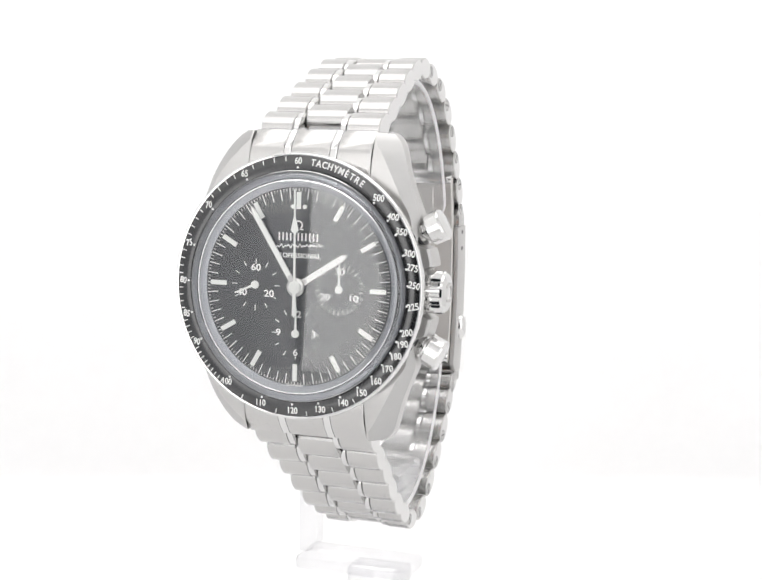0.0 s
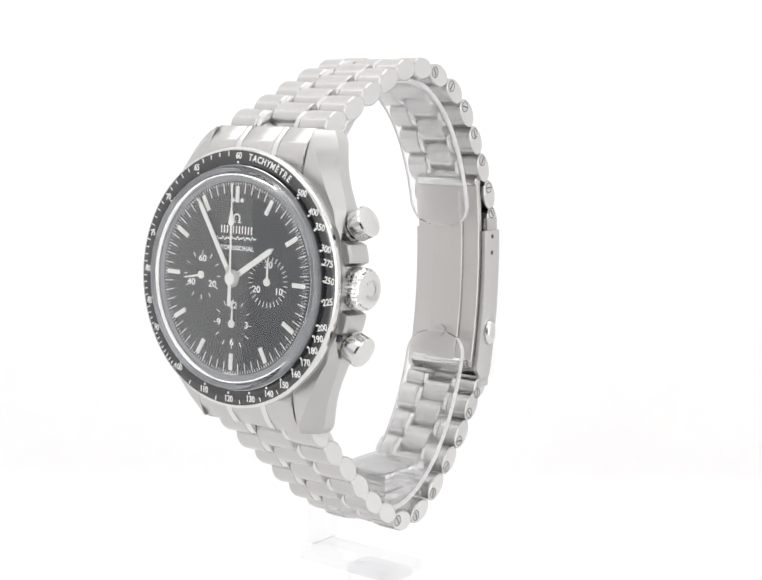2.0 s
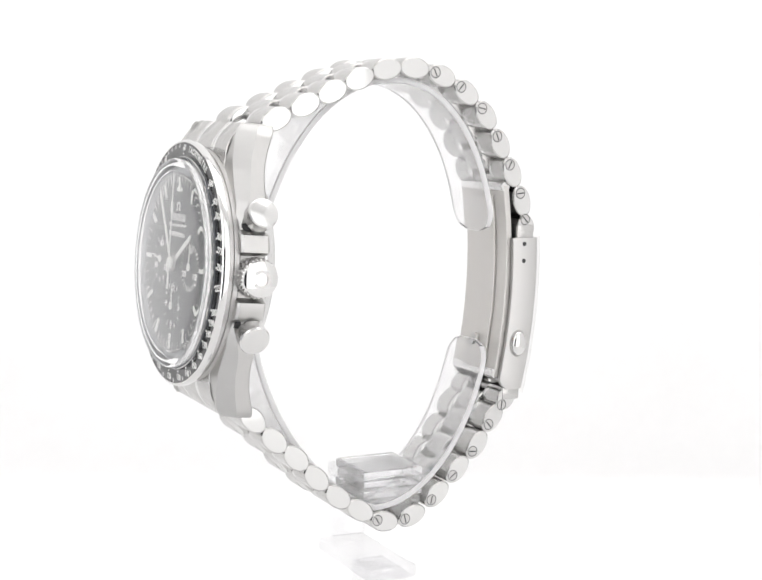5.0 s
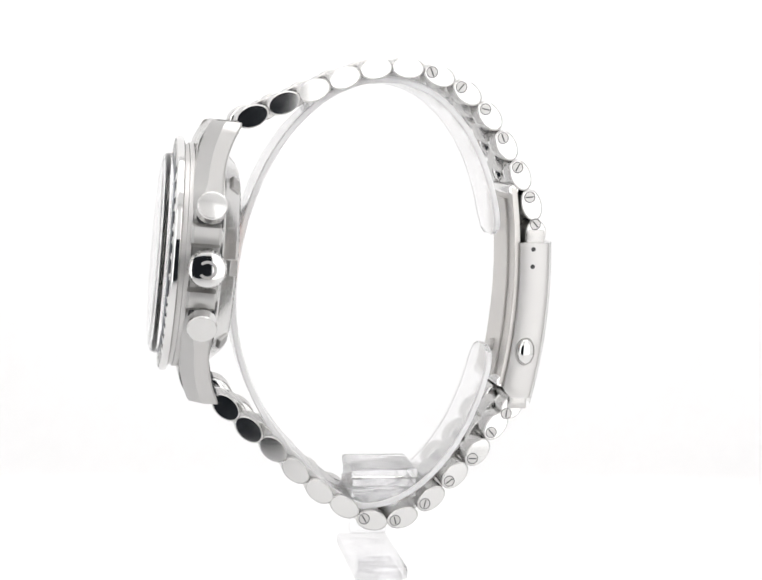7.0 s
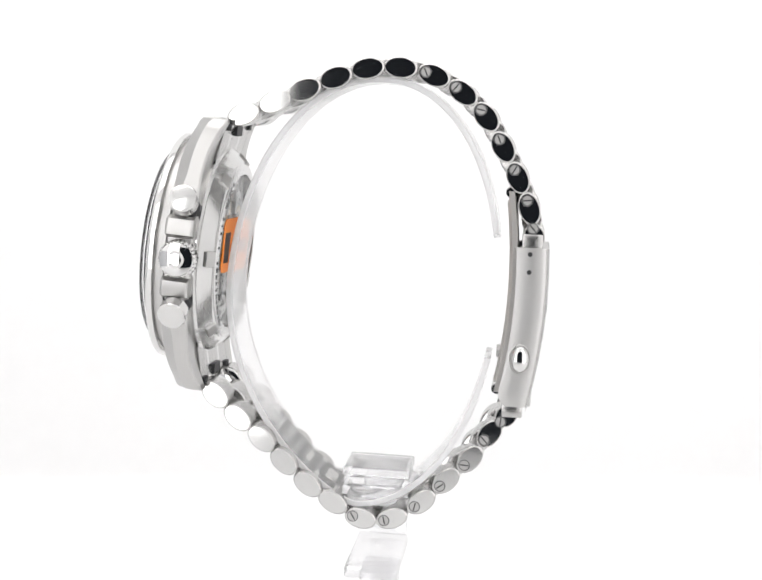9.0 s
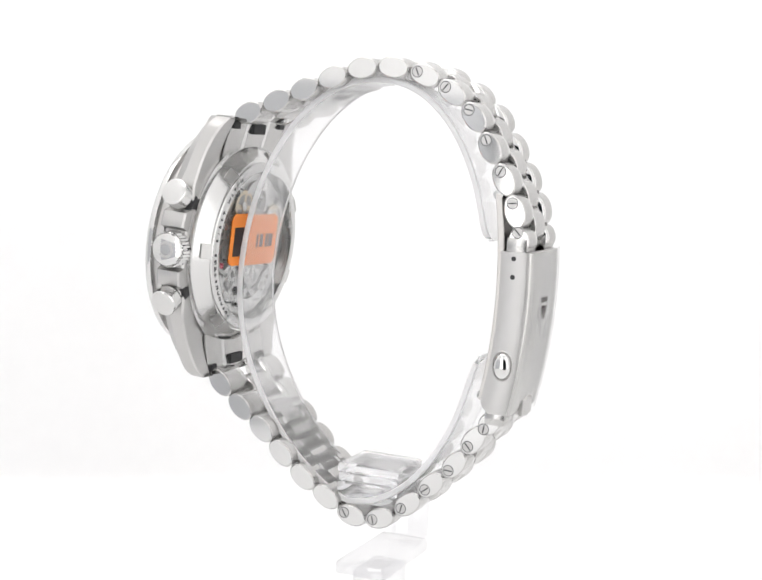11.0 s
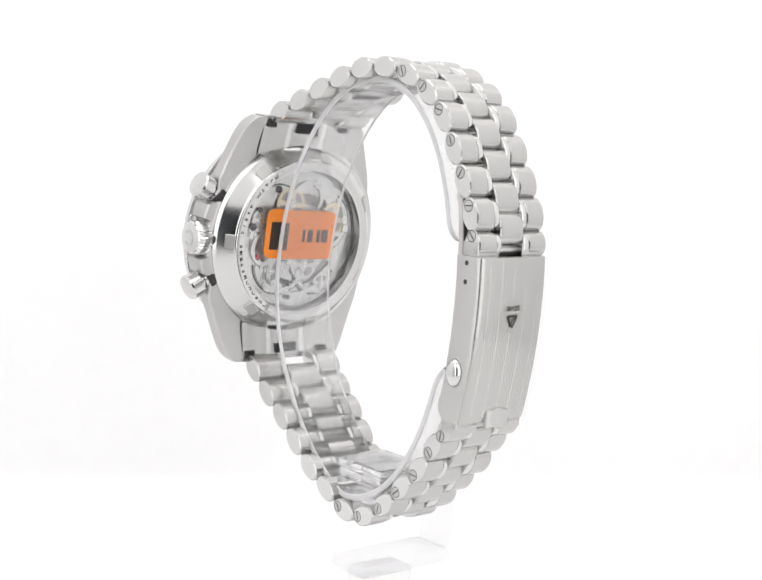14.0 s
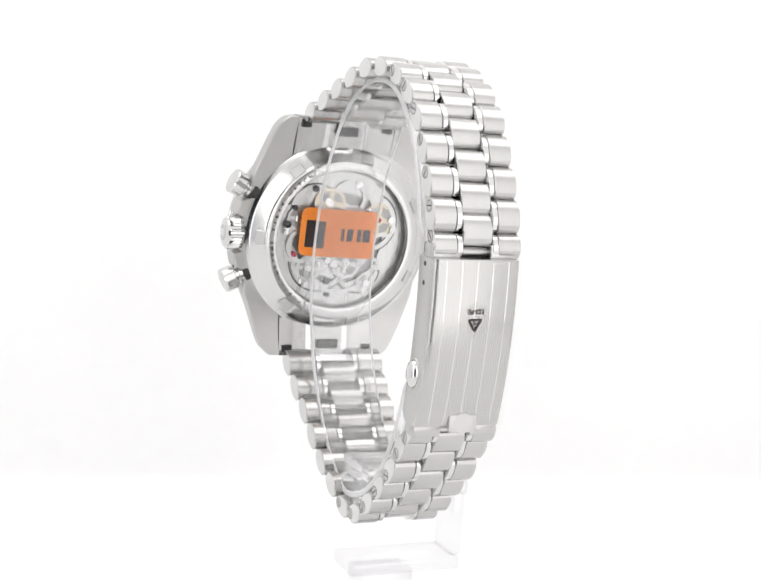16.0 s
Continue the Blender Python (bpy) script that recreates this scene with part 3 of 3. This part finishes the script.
def build_end_links():
    """The pieces that fill the space between the lugs."""
    for s in (1, -1):
        def curve(x0, x1, grow):
            secs = []
            for i in range(9):
                u = i / 8
                z = 16.4 + 7.4 * u
                yf = 2.95 - grow + 0.5 * u + 2.6 * max(0, u - 0.35) ** 2 * 2.3
                yb = 8.0 + 1.6 * u
                secs.append([(x0, yf + 0.15, s * z), (x0 + 0.15, yf, s * z), (x1 - 0.15, yf, s * z), (x1, yf + 0.15, s * z), (x1, yb, s * z), (x0, yb, s * z)])
            return loft(secs)
        end = part("end_link", curve(-3.2, 3.2, 0.02), brushed, watch, "brushed end link between the lugs", HEAD)
        for t in (-1, 1):
            x0, x1 = sorted((t * 3.24, t * 4.4))
            part("polished_line", curve(x0, x1, 0.05), polished, end, "narrow polished bar", HEAD)
            x0, x1 = sorted((t * 4.44, t * 10.0))
            part("end_link_side", curve(x0, x1, 0.02), brushed, end, m=HEAD)
            # dark blocks stand in for the shade inside the spring bar slots
            part("spring_bar_slot", slab(t * 8.4 - 0.9, t * 8.4 + 0.9, 9.0, 9.75, s * 22.4 - 0.7, s * 22.4 + 0.7), dark_gap, end, m=HEAD, smooth=0)
        part("spring_bar_slot", slab(-2.2, 2.2, 8.6, 9.65, s * 21.6 - 0.9, s * 21.6 + 0.9), dark_gap, end, m=HEAD, smooth=0)


build_end_links()


def build_clasp():
    def arc(z, y):
        return y - 0.0052 * (z - 4) ** 2

    secs = []
    for i in range(33):
        z = -17.8 + 27.9 * i / 32
        yo, yi = arc(z, 27.5), arc(z, 21.9)
        e = max(0.0, (-z - 15.4) / 2.4)
        yi += 1.8 * e * e
        secs.append([(-8.2, yi, z), (-8.3, yi + 0.2, z), (-8.3, yo - 1.1, z), (-8.12, yo - 0.5, z), (-7.75, yo - 0.15, z), (-7.2, yo, z), (6.4, yo, z), (6.95, yo - 0.15, z), (7.32, yo - 0.5, z), (7.5, yo - 1.1, z), (7.5, yi + 0.2, z), (7.4, yi, z),
                     (6.6, yi, z), (6.6, yo - 1.1, z), (-7.4, yo - 1.1, z), (-7.4, yi, z)])
    cover = part("clasp_cover", loft(secs), satin, watch, "brushed steel folding clasp cover", smooth=30)
    cover.data.materials.append(brushed)
    for poly in cover.data.polygons:
        if poly.normal.y > 0.3:
            poly.material_index = 1
    for x in (-6.0, -3.2, -0.4, 2.4, 5.2):
        gs = [[(x - 0.09, arc(z, 27.5) - 0.1, z), (x - 0.09, arc(z, 27.53), z), (x + 0.09, arc(z, 27.53), z), (x + 0.09, arc(z, 27.5) - 0.1, z)] for z in [-17.0 + 26.8 * i / 24 for i in range(25)]]
        part("polished_line", loft(gs), polished, cover, "engraved polished line")
    # dark discs on the cover stand in for shaded holes
    for z in (9.0, 5.9):
        part("pin_hole", lathe([(0, 0), (0.42, 0), (0.42, 0.3), (0, 0.3)], 16), dark_gap, cover, m=Matrix.Translation((7.52, 24.1, z)) @ pose(0, 0, 0, 0, 0, 90))
    part("release_button", lathe([(0, -1.15), (0.9, -1.1), (1.35, -0.85), (1.55, -0.4), (1.6, 0), (1.6, 0.4), (0, 0.4)], 40), polished, cover, "domed release button",
         Matrix.Translation((7.5, 23.4, -9.3)) @ Matrix.Diagonal((1, 1, 1.5, 1)) @ pose(0, 0, 0, 0, 0, 90))
    part("button_ring", lathe([(1.66, 0), (1.74, -0.14), (1.84, 0), (1.74, 0.2)], 40, True), satin, cover,
         m=Matrix.Translation((7.5, 23.4, -9.3)) @ Matrix.Diagonal((1, 1, 1.42, 1)) @ pose(0, 0, 0, 0, 0, 90))
    tab = slab(-3.6, 1.6, 24.9, 25.7, -18.8, -15.8, 0.25)
    part("end_tab", tab, satin, cover, "small end tab")
    part("end_disc", lathe([(0, 0), (1.7, 0), (1.8, -0.15), (1.8, -0.6), (0, -0.6)], 32), satin, cover, m=Matrix.Translation((-1.0, 25.75, -17.2)))
    for z, y, h in ((11.0, 24.3, 1.5), (-18.6, 22.4, 1.2)):
        for x0, x1 in ((-8.1, -3.1), (2.3, 7.3)):
            part("end_piece", slab(x0, x1, y - 1.7, y + 1.9, z - h, z + h, 0.3), brushed, cover, "brushed end piece of the clasp")
        part("end_piece_pin", link_piece(-8.0, 7.2, 0.8, 0.8, 0.1, 16), satin, cover, m=Matrix.Translation((0, y, z)))
    # folding blades inside
    for nm, x0, x1, ya, z0, z1, lab in (("outer_blade", -7.2, 6.5, 21.6, -15.5, 19.6, "plain steel folding blade"), ("inner_blade", -3.4, 3.0, 21.2, -14.6, 17.6, "narrow steel folding blade")):
        bs = []
        for i in range(25):
            z = z0 + (z1 - z0) * i / 24
            y = arc(z, ya)
            bs.append([(x0, y - 0.45, z), (x0 + 0.15, y - 0.6, z), (x1 - 0.15, y - 0.6, z), (x1, y - 0.45, z), (x1, y + 0.45, z), (x1 - 0.15, y + 0.6, z), (x0 + 0.15, y + 0.6, z), (x0, y + 0.45, z)])
        part(nm, loft(bs), inner_steel, cover, lab)
    part("rivet", lathe([(0, -0.5), (1.05, -0.5), (1.15, -0.4), (1.15, 0.3), (0, 0.3)], 24), satin, cover, m=Matrix.Translation((-0.9, 19.6, -9.4)))
    part("hinge_barrel", link_piece(-6.45, 6.45, 0.95, 0.95, 0.2), polished, cover, m=Matrix.Translation((0, arc(19.4, 21.5), 19.4)))
    part("hinge_barrel", link_piece(-6.45, 6.45, 0.95, 0.95, 0.2), polished, cover, m=Matrix.Translation((0, arc(-15.0, 21.5), -15.0)))
    # protective film, a little larger than the cover
    zs = [-18.7 + 29.1 * i / 24 for i in range(25)]
    bm = bmesh.new()
    rows = [[bm.verts.new((x, arc(z, y), z)) for x, y in ((-8.85, 27.2), (-8.4, 27.48), (-7.4, 27.56), (6.6, 27.56), (7.6, 27.48), (8.05, 27.2))] for z in zs]
    for lower, upper in zip(rows, rows[1:]):
        for i in range(5):
            bm.faces.new((lower[i], lower[i + 1], upper[i + 1], upper[i]))
    skin = part("protective_film", bm, skin_mat, cover, "clear protective film over the clasp", smooth=30)
    skin.visible_shadow = False
    # clear recycling label
    y = 27.58
    seal = part("round_seal", lathe([(0, y), (2.9, y - 0.03)], 40), film_mat, watch, "small round clear recycling sticker", Matrix.Translation((-0.6, 0, 0.2)))
    seal.visible_shadow = False
    m = Matrix.Translation((-0.6, y + 0.02, 0.2)) @ pose(0, 0, 0, 0, 0, 180) @ pose(0, 0, 0, 0, 180, 0)
    part("printed_word", lettering("LD-PE", 1.15, m @ Matrix.Translation((0, 0, -1.55)), 0.01), ink, seal, smooth=0)
    part("printed_figure", lettering("4", 1.0, m @ Matrix.Translation((0, 0, 0.35)), 0.01), ink, seal, smooth=0)
    for k in range(3):
        part("arrow", slab(-1.15, 0.85, -0.01, 0.02, -0.17, 0.17), ink, seal, m=m @ Matrix.Translation((0, 0, 0.45)) @ pose(0, 0, 0, 0, 120 * k, 0) @ Matrix.Translation((0, 0, -0.62)), smooth=0)


build_clasp()

# ---- the clear stand ----
stand = tagged(new("display_stand"), "clear acrylic cuff stand holding the watch", "display stand")


def build_stand():
    def out(a):
        """Outer line of the cuff by angle from the top, clockwise from the dial side."""
        z, s = 38.2 * math.cos(a), math.sin(a)
        if s < 0:                               # clasp side
            y = -4.6 - 23.7 * s + 0.06 * max(z, 0)
        elif z > 0:                             # towards the upper lugs
            y = -4.6 - 24.6 * s + 0.03 * z
        else:                                   # drawn in below the case, inside the strand
            y = -4.6 - 24.6 * s ** 1.5
        return y, z
        return y, z

    def ring(a0, a1, n, round_a0, round_a1):
        secs = []
        for i in range(n + 1):
            a = a0 + (a1 - a0) * i / n
            y, z = out(a)
            y2, z2 = out(a + 0.01)
            ty, tz = y2 - y, z2 - z
            ln = math.hypot(ty, tz)
            ny, nz = -tz / ln, ty / ln            # inward or outward
            if ny * (y + 4.6) + nz * z > 0:
                ny, nz = -ny, -nz
            k = 1.0
            for edge, on in ((a0, round_a0), (a1, round_a1)):
                d = abs(a - edge) * 28
                if on and d < 3.4:
                    k = min(k, 0.36 + 0.64 * math.sqrt(max(0, 1 - (1 - d / 3.4) ** 2)))
            w0, w1, th, b = -0.3 - 6.4 * k, -0.3 + 6.4 * k, 1.1, 0.2
            pts = [(w0 + b, 0), (w1 - b, 0), (w1, b), (w1, th - b), (w1 - b, th), (w0 + b, th), (w0, th - b), (w0, b)]
            secs.append([(x, y + ny * d, z + nz * d) for x, d in pts])
        return loft(secs)

    cuff = part("cuff", ring(radians(-73), radians(256), 240, True, True), acrylic, stand, "clear C-shaped acrylic cuff", smooth=35)
    cuff.data.materials.append(acrylic_edge)
    for poly in cuff.data.polygons:
        if abs(poly.normal.x) > 0.5 or len(poly.vertices) > 4:
            poly.material_index = 1
    ridges = [(-38.0, 0.6), (-37.7, 0.2), (-36.4, 0.2), (-36.2, 0.7), (-36.0, 0.0), (-34.6, 0.0), (-34.4, 0.6), (-34.2, 0.2), (-32.9, 0.2), (-32.7, 0.7), (-32.5, 0.0), (-31.2, 0.0), (-30.9, 0.4)]
    part("cuff_block", loft([[(-5.4 + i, -6.8 + i, z), (5.8 - i, -6.8 + i, z), (5.8 - i, 5.0 - i, z), (-5.4 + i, 5.0 - i, z)] for z, i in ridges]), acrylic_block, stand,
         "ridged block of clear acrylic", smooth=20)
    part("side_arm", slab(-15.2, -5.2, -3.8, 3.8, -36.8, -34.2, 0.4), acrylic_base, stand)
    part("side_plate", slab(-14.8, -12.6, -3.6, 3.6, -48.6, -36.6, 0.5), acrylic_base, stand, "upright acrylic plate")
    part("base_plate", slab(-14.6, 7.0, -5.8, 3.8, -51.2, -48.8, 0.5), acrylic_base, stand, "flat acrylic plate")
    part("foot_post", slab(-5.4, 5.0, -3.2, 3.2, -75.2, -50.6, 0.4), acrylic_base, stand)
    part("foot_plate", slab(-20, 20, -20, 20, -78.2, -75.0, 0.5), acrylic_base, stand)
    for piece in stand.children:
        piece.visible_shadow = False


build_stand()


def motions():
    """The turn of the watch with its stand, and the running seconds hand."""
    turn = ((0, -19.08), (2, -35.77), (4, -52.71), (6, -69.83), (8, -87.04), (10, -104.28), (12, -121.46), (14, -138.51), (16, -155.35))
    seat = pose(-0.00174, 0, CAM_H - 0.04009, 0, -2.086, 0)
    walk(watch, [(t, pose(0, 0, 0, 0, 0, a) @ seat) for t, a in turn])
    walk(stand, [(t, pose(0, 0, 0, 0, 0, a) @ seat) for t, a in turn])
    head = Matrix.Translation(HEAD.translation * 0.001) @ HEAD.to_3x3().to_4x4()
    walk(running, [(t, head @ Matrix.Translation((-0.00685, 0, 0)) @ pose(0, 0, 0, 0, 247.5 + 6 * t, 0)) for t in (0, 4, 8, 12, 16)])


motions()
